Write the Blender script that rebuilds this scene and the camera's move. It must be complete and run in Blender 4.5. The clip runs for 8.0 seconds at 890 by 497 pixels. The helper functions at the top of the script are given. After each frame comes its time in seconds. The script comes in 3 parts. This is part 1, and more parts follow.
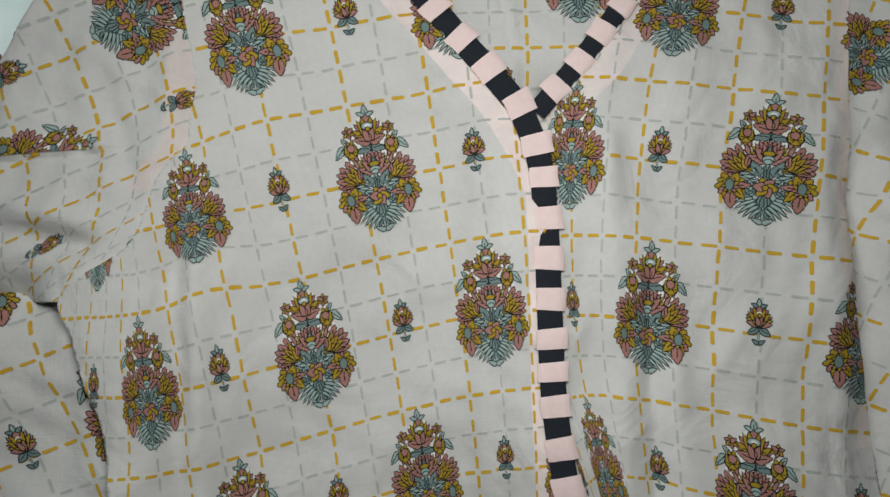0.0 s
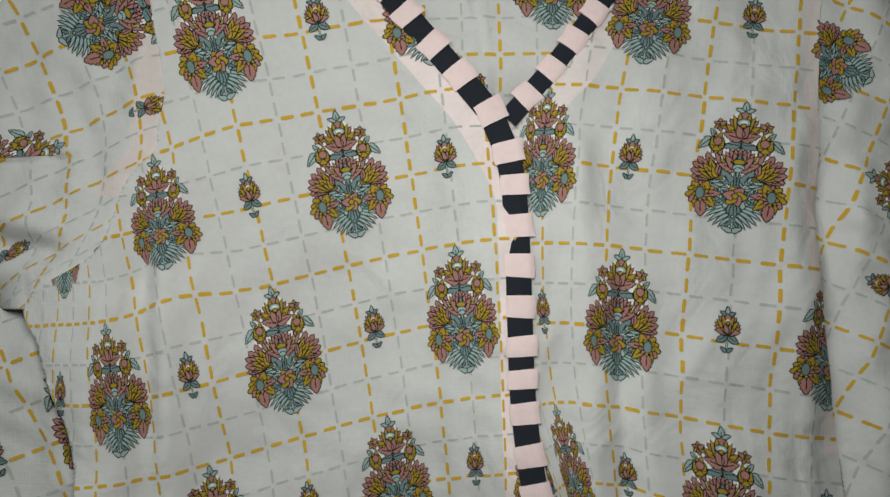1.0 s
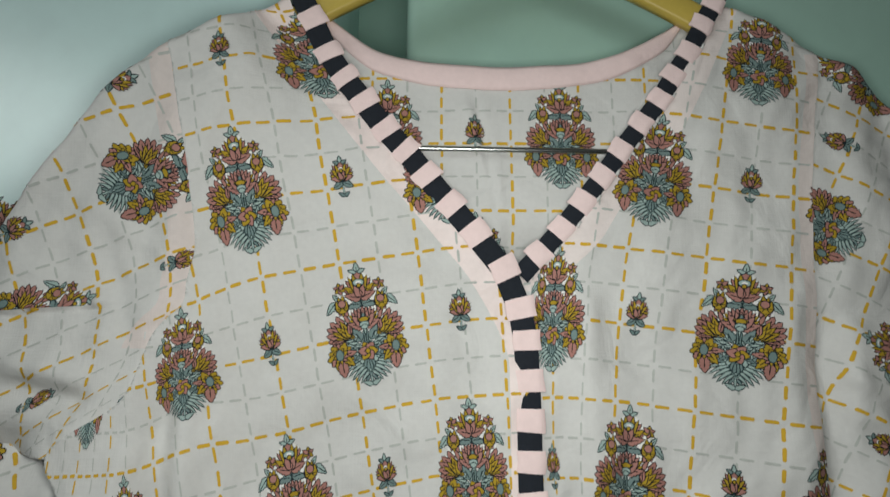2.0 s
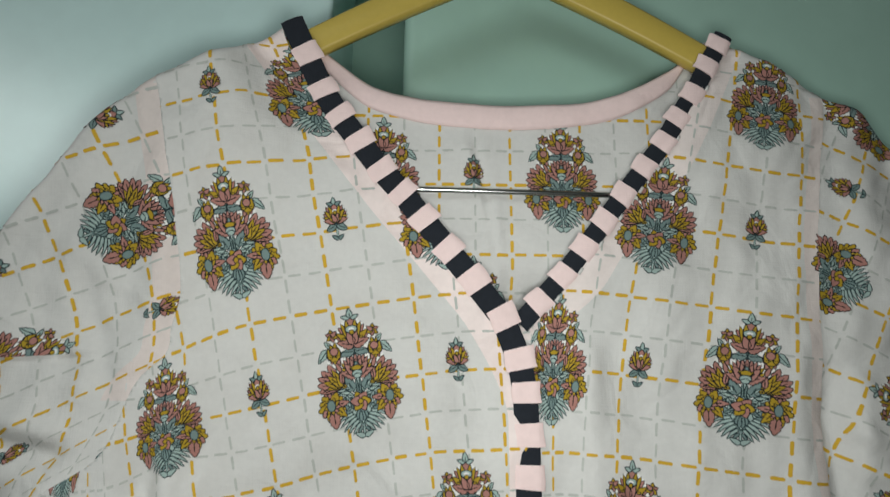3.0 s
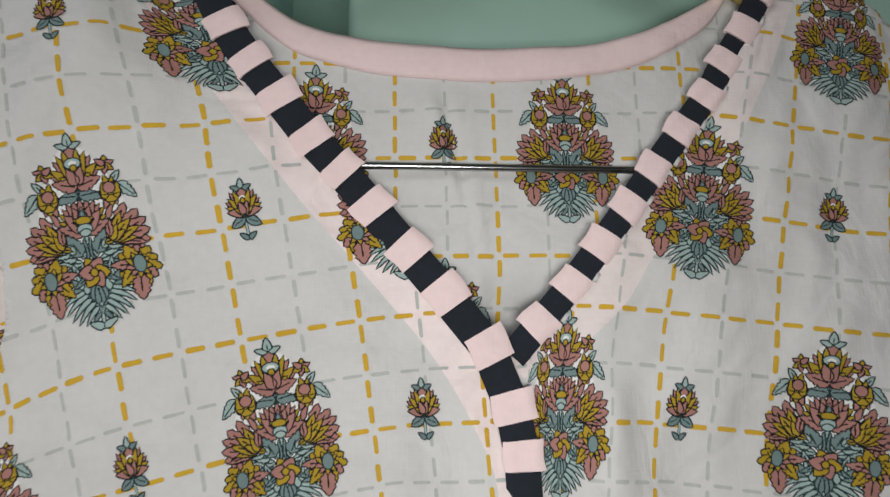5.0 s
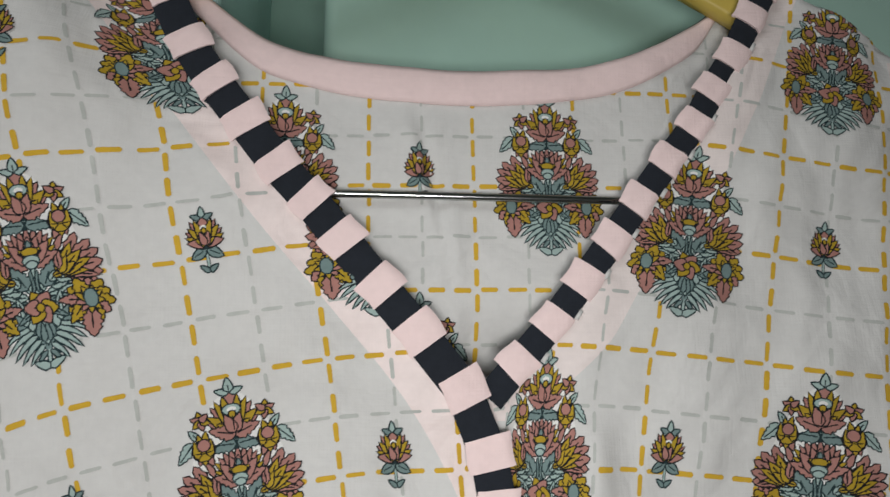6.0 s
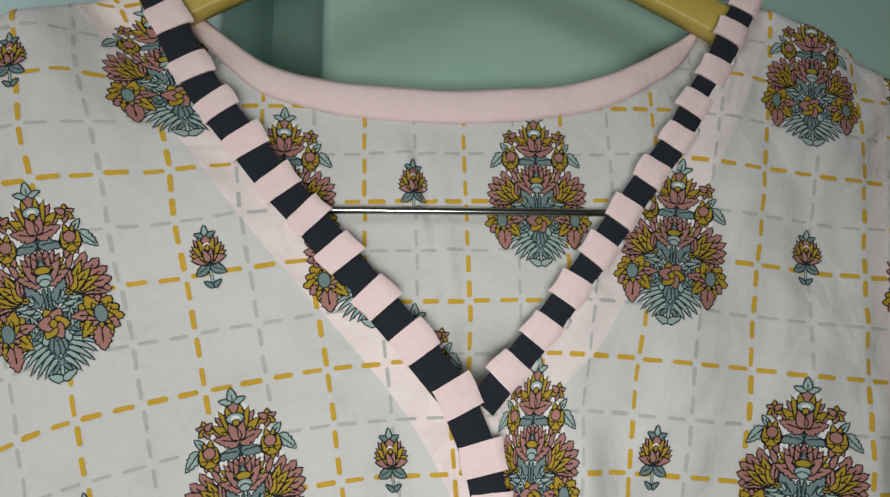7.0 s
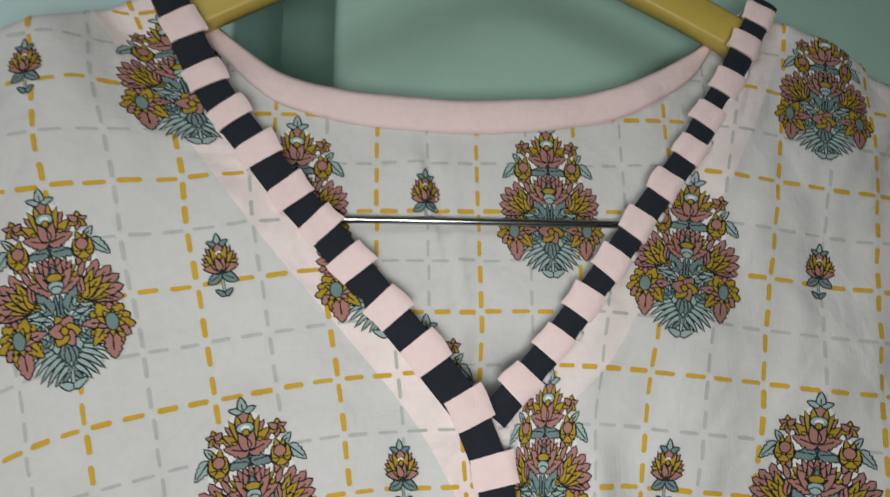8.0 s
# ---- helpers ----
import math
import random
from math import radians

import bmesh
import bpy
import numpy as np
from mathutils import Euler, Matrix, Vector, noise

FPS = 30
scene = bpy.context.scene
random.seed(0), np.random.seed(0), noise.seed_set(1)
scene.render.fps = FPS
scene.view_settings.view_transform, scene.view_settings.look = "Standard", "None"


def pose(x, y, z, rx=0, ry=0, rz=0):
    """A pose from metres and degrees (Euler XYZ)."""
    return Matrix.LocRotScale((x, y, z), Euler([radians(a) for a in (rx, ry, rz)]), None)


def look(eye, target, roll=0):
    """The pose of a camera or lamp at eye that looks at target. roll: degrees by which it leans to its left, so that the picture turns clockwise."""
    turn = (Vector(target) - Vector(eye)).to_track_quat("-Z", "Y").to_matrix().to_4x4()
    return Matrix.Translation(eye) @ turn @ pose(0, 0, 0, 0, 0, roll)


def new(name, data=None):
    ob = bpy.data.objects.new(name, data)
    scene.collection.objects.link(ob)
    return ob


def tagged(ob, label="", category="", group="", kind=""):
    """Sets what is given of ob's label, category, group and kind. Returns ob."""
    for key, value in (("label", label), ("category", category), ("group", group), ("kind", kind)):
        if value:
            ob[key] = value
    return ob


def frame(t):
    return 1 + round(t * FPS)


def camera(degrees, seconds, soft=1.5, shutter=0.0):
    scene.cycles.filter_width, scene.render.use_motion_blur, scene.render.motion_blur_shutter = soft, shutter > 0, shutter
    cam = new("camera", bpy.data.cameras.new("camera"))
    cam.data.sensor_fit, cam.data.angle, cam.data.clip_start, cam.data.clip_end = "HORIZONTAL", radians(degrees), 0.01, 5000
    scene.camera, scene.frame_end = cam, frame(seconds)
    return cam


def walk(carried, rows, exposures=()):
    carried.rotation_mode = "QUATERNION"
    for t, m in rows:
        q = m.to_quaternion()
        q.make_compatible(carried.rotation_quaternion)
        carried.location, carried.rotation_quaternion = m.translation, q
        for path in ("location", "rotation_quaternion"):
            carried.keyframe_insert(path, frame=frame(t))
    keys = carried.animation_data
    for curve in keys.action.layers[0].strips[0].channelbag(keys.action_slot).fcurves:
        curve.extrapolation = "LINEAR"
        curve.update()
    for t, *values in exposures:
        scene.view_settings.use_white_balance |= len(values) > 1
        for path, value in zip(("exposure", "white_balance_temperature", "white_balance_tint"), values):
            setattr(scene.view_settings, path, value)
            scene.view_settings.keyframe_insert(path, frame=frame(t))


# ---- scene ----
cam = camera(68.9, 8.0, soft=1.4, shutter=0.5)
METRES, EYE, TILT, LEAN, TURN = 0.23, 1.35, 0.0, 0.0, 0.0
ROWS = [
    (0.0, 0.0, 0.0, 0.0, 0.06, 4.68, 0.76),
    (0.5, 0.0217, -0.0024, 0.0178, -0.38, 4.28, 1.57),
    (1.0, 0.0408, -0.0022, 0.0253, -0.72, 4.15, 0.63),
    (1.5, 0.0223, -0.0772, 0.1196, -0.67, 8.19, -0.2),
    (3.0, -0.0226, -0.0405, 0.2754, -2.55, 11.0, -0.97),
    (3.5, -0.0069, 0.0794, 0.3345, -1.89, 9.8, -0.24),
    (4.0, 0.0334, 0.1702, 0.3338, -2.29, 9.52, 0.38),
    (5.5, 0.0181, 0.3935, 0.3996, -5.16, 10.2, 0.07),
    (6.0, 0.0422, 0.3947, 0.4186, -5.51, 10.47, 0.03),
    (6.5, 0.0644, 0.3695, 0.4236, -5.32, 10.81, 0.37),
    (7.0, 0.0597, 0.3529, 0.4223, -4.72, 10.96, 0.68),
    (7.5, 0.0657, 0.3845, 0.416, -4.88, 10.43, 0.56),
    (8.0, 0.0428, 0.3563, 0.4295, -4.77, 11.49, 0.11),
]
walk(cam, [(t, pose(0, 0, EYE, TILT, LEAN, TURN) @ pose(METRES * x, METRES * y, METRES * z, 90 + pitch, roll, yaw)) for t, x, y, z, yaw, pitch, roll in ROWS],
     exposures=[(0.0, 0.07, 6500, 7), (1.5, 0.09, 6500, 5), (3.0, 0.18, 6500, 5), (3.5, 0.17, 6500, 6), (4.0, 0.16, 6500, 8), (5.5, 0.10, 6500, 12), (6.5, 0.10, 6500, 9), (8.0, 0.10, 6500, 9)])

# ---- light ----
world = bpy.data.worlds.new("room_air")
scene.world = world
world.use_nodes = True
world.node_tree.nodes["Background"].inputs[0].default_value = (0.75, 0.85, 0.9, 1)
world.node_tree.nodes["Background"].inputs[1].default_value = 0.1


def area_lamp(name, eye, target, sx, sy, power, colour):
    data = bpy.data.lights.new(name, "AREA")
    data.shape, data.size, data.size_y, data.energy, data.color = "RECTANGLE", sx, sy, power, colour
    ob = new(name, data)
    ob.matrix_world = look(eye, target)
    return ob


# Stands in for unseen room light from the upper left; no fixture is built.
area_lamp("room_light", (-0.75, -0.75, 2.05), (0.0, 0.3, 1.44), 1.1, 0.3, 3.7, (0.95, 0.99, 1.0))
# Fill lamp added near the camera to brighten the middle of the cloth.
area_lamp("front_fill", (0.01, 0.02, 1.405), (0.01, 0.3, 1.405), 0.08, 0.06, 0.48, (1.0, 0.985, 0.965))


# ---- materials ----
def material(name, colour, rough=0.8, metal=0.0, vary=0.06, scale=60.0, bump=0.0, bump_scale=900.0, sheen=0.0, weave=0.0, spec=0.3, crease=0.0):
    """A procedural surface: colour that varies at two scales, fine relief, and a woven thread relief for cloth."""
    m = bpy.data.materials.new(name)
    m.use_nodes = True
    nt = m.node_tree
    n, l = nt.nodes, nt.links
    b = n["Principled BSDF"]
    b.inputs["Roughness"].default_value, b.inputs["Metallic"].default_value = rough, metal
    b.inputs["Specular IOR Level"].default_value = spec
    b.inputs["Sheen Weight"].default_value = sheen
    co = n.new("ShaderNodeTexCoord")
    big, small = n.new("ShaderNodeTexNoise"), n.new("ShaderNodeTexNoise")
    big.inputs["Scale"].default_value, small.inputs["Scale"].default_value = scale * 0.3, scale * 6
    big.inputs["Detail"].default_value = small.inputs["Detail"].default_value = 5
    mix = n.new("ShaderNodeMath")
    mix.operation = "ADD"
    for k, tex in enumerate((big, small)):
        l.new(co.outputs["Object"], tex.inputs["Vector"])
        l.new(tex.outputs["Fac"], mix.inputs[k])
    ramp = n.new("ShaderNodeMapRange")
    ramp.inputs["From Min"].default_value, ramp.inputs["From Max"].default_value = 0.6, 1.4
    ramp.inputs["To Min"].default_value, ramp.inputs["To Max"].default_value = 1 - vary, 1 + vary
    l.new(mix.outputs[0], ramp.inputs["Value"])
    tint = n.new("ShaderNodeVectorMath")
    tint.operation = "SCALE"
    tint.inputs[0].default_value = colour
    l.new(ramp.outputs[0], tint.inputs["Scale"])
    l.new(tint.outputs[0], b.inputs["Base Color"])
    height = None
    if weave:
        warp, weft = n.new("ShaderNodeTexNoise"), n.new("ShaderNodeTexNoise")
        add = n.new("ShaderNodeMath")
        add.operation = "ADD"
        for k, (tex, stretch) in enumerate(((warp, (1500, 200, 90)), (weft, (70, 200, 1300)))):
            mapping = n.new("ShaderNodeMapping")
            mapping.inputs["Scale"].default_value = stretch
            l.new(co.outputs["Object"], mapping.inputs["Vector"])
            tex.inputs["Scale"].default_value, tex.inputs["Detail"].default_value = 1.0, 2
            l.new(mapping.outputs[0], tex.inputs["Vector"])
            l.new(tex.outputs["Fac"], add.inputs[k])
        height, strength = add.outputs[0], weave
    elif bump:
        grain = n.new("ShaderNodeTexNoise")
        grain.inputs["Scale"].default_value, grain.inputs["Detail"].default_value = bump_scale, 4
        l.new(co.outputs["Object"], grain.inputs["Vector"])
        height, strength = grain.outputs["Fac"], bump
    if height:
        bp = n.new("ShaderNodeBump")
        bp.inputs["Strength"].default_value, bp.inputs["Distance"].default_value = strength, 0.0006
        l.new(height, bp.inputs["Height"])
        if crease:
            rumple, soft = n.new("ShaderNodeTexNoise"), n.new("ShaderNodeBump")
            rumple.inputs["Scale"].default_value, rumple.inputs["Detail"].default_value, rumple.inputs["Distortion"].default_value = 26, 3.5, 1.2
            rumple.inputs["Roughness"].default_value = 0.42
            soft.inputs["Strength"].default_value, soft.inputs["Distance"].default_value = crease, 0.006
            l.new(co.outputs["Object"], rumple.inputs["Vector"])
            l.new(rumple.outputs["Fac"], soft.inputs["Height"])
            l.new(soft.outputs["Normal"], bp.inputs["Normal"])
        l.new(bp.outputs["Normal"], b.inputs["Normal"])
    return m


CLOTH = material("white_cotton", (0.70, 0.697, 0.68), 0.9, vary=0.05, weave=0.22, sheen=0.1, crease=0.6)
FACING = material("cotton_over_pink_facing", (0.92, 0.80, 0.775), 0.55, vary=0.06, weave=0.2, crease=0.8)
SEAM = material("cotton_over_seam_allowance", (0.76, 0.68, 0.65), 0.85, vary=0.06, weave=0.2, crease=0.6)
FACING_FAINT = material("cotton_over_faint_facing", (0.83, 0.745, 0.72), 0.6, vary=0.06, weave=0.2, crease=0.8)
PINK = material("pink_cotton", (0.94, 0.745, 0.73), 0.85, vary=0.05, weave=0.25, sheen=0.1, crease=0.4)
BLACK = material("black_cotton", (0.016, 0.020, 0.028), 0.9, vary=0.2, weave=0.2, sheen=0.05)
YELLOW_INK = material("mustard_print", (0.66, 0.41, 0.04), 0.9, vary=0.12, weave=0.1)
GREY_INK = material("grey_print", (0.52, 0.54, 0.51), 0.9, vary=0.12, weave=0.1)
INK = [
    material("white_print", (0.80, 0.80, 0.78), 0.9, vary=0.04, weave=0.05),
    material("dark_outline_print", (0.013, 0.012, 0.014), 0.9, vary=0.2, weave=0.05),
    material("rose_print", (0.42, 0.205, 0.175), 0.9, vary=0.14, weave=0.05),
    material("ochre_print", (0.44, 0.30, 0.025), 0.9, vary=0.16, weave=0.05),
    material("sage_print", (0.37, 0.485, 0.46), 0.9, vary=0.12, weave=0.05),
    material("slate_print", (0.18, 0.26, 0.255), 0.9, vary=0.15, weave=0.05),
    material("dark_teal_print", (0.017, 0.036, 0.040), 0.9, vary=0.2, weave=0.05),
]
HANGER = material("yellow_plastic", (0.62, 0.47, 0.10), 0.4, vary=0.05, bump=0.1, bump_scale=200, spec=0.45)
STEEL = material("polished_steel", (0.45, 0.47, 0.46), 0.2, 1.0, vary=0.04, bump=0.05)
GREEN = material("green_enamel_paint", (0.42, 0.63, 0.54), 0.26, vary=0.05, scale=9, bump=0.06, bump_scale=200, spec=0.6)
# Door enamel made paler and bluer, to stand for light reflected on it.
GREEN_LIT = material("green_enamel_tinted_as_lit", (0.70, 0.93, 0.91), 0.26, vary=0.05, scale=9, bump=0.06, bump_scale=200, spec=1.0)
WALL = material("cyan_wall_paint", (0.46, 0.62, 0.60), 0.75, vary=0.04, scale=6, bump=0.2, bump_scale=160)
PLASTER = material("off_white_plaster", (0.72, 0.71, 0.66), 0.9, vary=0.04, scale=5, bump=0.2, bump_scale=120)
CEMENT = material("grey_floor_cement", (0.34, 0.33, 0.31), 0.7, vary=0.1, scale=6, bump=0.2, bump_scale=90)


# ---- mesh helpers ----
def part(name, verts, faces, mats, parent=None, label="", index=None, smooth=True):
    """One mesh object under its thing."""
    me = bpy.data.meshes.new(name)
    me.from_pydata([tuple(map(float, p)) for p in verts], [], faces)
    for m in mats if isinstance(mats, list) else [mats]:
        me.materials.append(m)
    if index is not None:
        me.polygons.foreach_set("material_index", index)
    me.polygons.foreach_set("use_smooth", [smooth] * len(me.polygons))
    me.update()
    ob = new(name, me)
    ob.parent = parent
    if label:
        ob["label"] = label
    return ob


def slab(name, x0, x1, y0, y1, z0, z1, mat, parent=None, label="", bevel=0.0, segments=3):
    bm = bmesh.new()
    bmesh.ops.create_cube(bm, size=1)
    for v in bm.verts:
        v.co = ((x0 + x1) / 2 + v.co.x * (x1 - x0), (y0 + y1) / 2 + v.co.y * (y1 - y0), (z0 + z1) / 2 + v.co.z * (z1 - z0))
    if bevel:
        bmesh.ops.bevel(bm, geom=bm.edges[:], offset=bevel, segments=segments, affect="EDGES", profile=0.5)
    me = bpy.data.meshes.new(name)
    bm.to_mesh(me)
    bm.free()
    me.materials.append(mat)
    if bevel:
        me.polygons.foreach_set("use_smooth", [True] * len(me.polygons))
    ob = new(name, me)
    ob.parent = parent
    if label:
        ob["label"] = label
    return ob


def tube(name, points, radius, mat, parent, sides=12, label=""):
    """A round bar along points, closed at both ends."""
    pts = [Vector(p) for p in points]
    verts, faces = [], []
    for i, p in enumerate(pts):
        d = (pts[min(i + 1, len(pts) - 1)] - pts[max(i - 1, 0)]).normalized()
        side = d.cross(Vector((0, 1, 0.13))).normalized()
        up = side.cross(d)
        for k in range(sides):
            a = 2 * math.pi * k / sides
            verts.append(p + side * radius * math.cos(a) + up * radius * math.sin(a))
    for i in range(len(pts) - 1):
        for k in range(sides):
            a, b = i * sides + k, i * sides + (k + 1) % sides
            faces.append((a, b, b + sides, a + sides))
    faces += [tuple(range(sides))[::-1], tuple(range((len(pts) - 1) * sides, len(pts) * sides))]
    return part(name, verts, faces, mat, parent, label)


def curve_of(*pairs, rise=0.0):
    """A smooth function of one variable through the pairs, lifted by rise."""
    a = np.array(sorted(pairs), float)
    p, q = a[:, 0], a[:, 1] + rise
    m = np.gradient(q, p)

    def at(s):
        s = np.clip(np.asarray(s, float), p[0], p[-1])
        k = np.clip(np.searchsorted(p, s) - 1, 0, len(p) - 2)
        h = p[k + 1] - p[k]
        t = (s - p[k]) / h
        return (2 * t**3 - 3 * t**2 + 1) * q[k] + (t**3 - 2 * t**2 + t) * h * m[k] + (3 * t**2 - 2 * t**3) * q[k + 1] + (t**3 - t**2) * h * m[k + 1]

    return at


def smooth_step(s, a, b):
    w = np.clip((s - a) / (b - a), 0, 1)
    return w * w * (3 - 2 * w)


# ---- the room ----
tagged(slab("wall_north", -2.2, 2.4, 0.80, 0.95, 0, 2.8, WALL), "cyan painted plaster wall behind the steel cupboard", "wall", kind="structure")
tagged(slab("wall_south", -2.2, 2.4, -2.75, -2.6, 0, 2.8, PLASTER), "plain off-white plaster wall", "wall", kind="structure")
tagged(slab("wall_west", -2.35, -2.2, -2.75, 0.95, 0, 2.8, PLASTER), "plain off-white plaster wall", "wall", kind="structure")
tagged(slab("wall_east", 2.4, 2.55, -2.75, 0.95, 0, 2.8, PLASTER), "plain off-white plaster wall", "wall", kind="structure")
tagged(slab("floor", -2.35, 2.55, -2.75, 0.95, -0.1, 0, CEMENT), "grey cement floor of the room", "floor", kind="structure")
tagged(slab("ceiling", -2.35, 2.55, -2.75, 0.95, 2.8, 2.9, PLASTER), "off-white plaster ceiling", "ceiling", kind="structure")

cupboard = tagged(new("steel_cupboard"), "pale green enamelled steel cupboard with two doors, behind the tunic", "cupboard")
slab("body", -0.52, 0.50, 0.462, 0.78, 0.02, 1.98, GREEN, cupboard, bevel=0.006)
slab("door", -0.017, 0.49, 0.342, 0.460, 0.06, 1.95, GREEN, cupboard, "pale green steel door with a rounded edge", bevel=0.007, segments=5)
slab("door", -0.51, -0.060, 0.346, 0.460, 0.06, 1.95, GREEN_LIT, cupboard, "steel door set back behind its neighbour, coloured paler as if lit", bevel=0.003)

# ---- how the cloth lies: the printed grid (u to the right, v down, one unit from line to line) on each panel ----
X_LEFT = (-0.045718, 0.006562, -1.2e-05, -2.6e-05, 0.037604, -0.001133, 0.0, 0.001454, -0.000517, -0.000461)
Z_LEFT = (1.442598, -0.035935, -0.000143, 3.4e-05, 0.007759, 0.000206, -1.2e-05, -0.001051, 0.000131, -0.000326)
X_RIGHT = (0.136118, -0.006014, 0.000187, 7e-05, 0.041487, 0.000497, -0.000402, 0.001682, 0.00039, -0.000557)
Z_RIGHT = (1.447355, -0.036549, -0.000324, 5.4e-05, -0.004577, -9.6e-05, -0.000116, 1.7e-05, -0.000193, 0.000382)
X_BACK, Z_BACK = (0.0406, 0.00058, 0.03633), (1.5081, -0.03595, 0.00056)
X_SLEEVE, Z_SLEEVE = (-0.15322, -0.03177, -0.0, 0.00744, 0.00165, -0.00426), (1.42901, -0.01421, 0.0, -0.03082, -0.00104, 0.00228)
X_UNDER, Z_UNDER = (-0.179, 0.01704, 0.03698), (1.3275, -0.03543, 0.01388)
X_FAR, Z_FAR = (0.208, 0.0324, 0.0151), (1.492, -0.0151, 0.0324)


def lie(cx, cz, box):
    """The lay of a panel: a polynomial inside the box (u0, u1, v0, v1), straight on outside it."""
    deg = {3: 1, 6: 2, 10: 3}[len(cx)]
    powers = [(i, j) for i in range(deg + 1) for j in range(deg + 1 - i)]

    def at(u, v):
        return [sum(c * u**i * v**j for c, (i, j) in zip(cs, powers)) for cs in (cx, cz)]

    def lay(u, v):
        u, v = np.asarray(u, float), np.asarray(v, float)
        a, b = np.clip(u, *box[:2]), np.clip(v, *box[2:])
        e = 0.02
        p, pu, pv = at(a, b), at(a + e, b), at(a, b + e)
        return [p[k] + (pu[k] - p[k]) / e * (u - a) + (pv[k] - p[k]) / e * (v - b) for k in (0, 1)]

    return lay


LEFT_LAY = lie(X_LEFT, Z_LEFT, (-3.7, 2.2, -3.6, 5.0))


def lay_left(u, v):
    """The front half that laps over; near the neck the cloth swings out towards the shoulder, and it gathers at the armhole."""
    x, z = LEFT_LAY(u, v)
    t, w = np.clip((-2 - np.asarray(v, float)) / 2, 0, 1.5), smooth_step(np.asarray(u, float), -1.0, 0.1)
    u, v = np.asarray(u, float) + 2.3, np.asarray(v, float)
    high, low = np.exp(-(u / 0.7) ** 2 - (v / 0.7) ** 2), np.exp(-(u / 0.7) ** 2 - ((v - 1.66) / 0.7) ** 2)
    chest = np.exp(-((u - 1.25) / 0.8) ** 2 - ((v + 1.4) / 1.0) ** 2)
    return [x - 0.0105 * w * t**1.3 + 0.0044 * high - 0.0012 * low - 0.0012 * chest, z - 0.0082 * w * t**2 - 0.0040 * high + 0.0053 * low + 0.0026 * chest]


# seams and edges
neck_left = curve_of((1.60, -0.0815), (1.569, -0.0700), (1.5505, -0.0541), (1.5373, -0.0452), (1.5245, -0.0349), (1.5102, -0.0238), (1.4991, -0.0134),
                     (1.4865, -0.0031), (1.4718, 0.009), (1.4574, 0.0212), (1.4402, 0.0352), (1.43, 0.0393), (1.42, 0.0428), (1.4059, 0.0456), (1.387, 0.0464),
                     (1.35, 0.047), (1.303, 0.0482), (1.2676, 0.0525), (1.0, 0.07))
neck_right = curve_of((1.60, 0.150), (1.5806, 0.144), (1.5569, 0.131), (1.5428, 0.1209), (1.5315, 0.1142), (1.5165, 0.1043), (1.5023, 0.094), (1.4874, 0.0837),
                      (1.474, 0.0721), (1.4619, 0.0622), (1.4484, 0.0516), (1.4414, 0.046), (1.43, 0.0415), (1.40, 0.0425), (1.30, 0.044), (1.0, 0.062))
top_left = curve_of((-0.26, 1.30), (-0.235, 1.38), (-0.215, 1.43), (-0.20, 1.463), (-0.1816, 1.4904), (-0.1735, 1.5005), (-0.1617, 1.5218), (-0.1399, 1.5438), (-0.1166, 1.5584),
                    (-0.0924, 1.573), (-0.0733, 1.588), (-0.05, 1.604), rise=0.008)
top_right = curve_of((0.12, 1.602), (0.1512, 1.589), (0.172, 1.580), (0.1852, 1.5745), (0.198, 1.568), (0.214, 1.559), (0.234, 1.548), (0.25, 1.52), (0.27, 1.40), rise=0.007)
arm_left = curve_of((1.58, -0.140), (1.5415, -0.1286), (1.5157, -0.1221), (1.4784, -0.1149), (1.445, -0.1113), (1.4315, -0.1131), (1.4194, -0.1146), (1.4098, -0.124),
                    (1.3971, -0.1292), (1.3771, -0.137), (1.354, -0.1661), (1.3353, -0.1593), (1.3182, -0.1539), (1.2964, -0.1459), (1.2688, -0.1414), (1.0, -0.150))
arm_right = curve_of((1.5556, 0.2053), (1.4896, 0.1945), (1.4611, 0.1925), (1.4117, 0.191), (1.3632, 0.189), (1.3201, 0.193), (1.29, 0.196), (1.25, 0.199), (1.0, 0.205))
band_low = curve_of((-0.085, 1.600), (-0.0541, 1.5664), (-0.0334, 1.5477), (-0.018, 1.5428), (-0.0015, 1.5398), (0.02, 1.538), (0.0392, 1.5375), (0.0706, 1.5400), (0.0988, 1.5469), (0.115, 1.556),
                    (0.1266, 1.5651), (0.1368, 1.5798), (0.15, 1.60))
band_top = curve_of((-0.085, 1.606), (-0.0527, 1.5753), (-0.032, 1.5597), (-0.0099, 1.554), (0.015, 1.5518), (0.0393, 1.551), (0.062, 1.5520), (0.0818, 1.5542), (0.104, 1.5619), (0.120, 1.571), (0.1346, 1.5820), (0.15, 1.605))
facing_left = curve_of((1.60, -0.115), (1.5235, -0.0552), (1.4899, -0.0282), (1.4646, -0.006), (1.4362, 0.0175), (1.4145, 0.0302), (1.3989, 0.0365), (1.385, 0.0372), (1.30, 0.038), (1.0, 0.06))
facing_right = curve_of((1.60, 0.170), (1.5785, 0.1593), (1.5554, 0.1481), (1.5204, 0.1309), (1.4957, 0.1156), (1.4722, 0.0941), (1.4536, 0.0816), (1.4394, 0.0661), (1.43, 0.055), (1.0, 0.05))


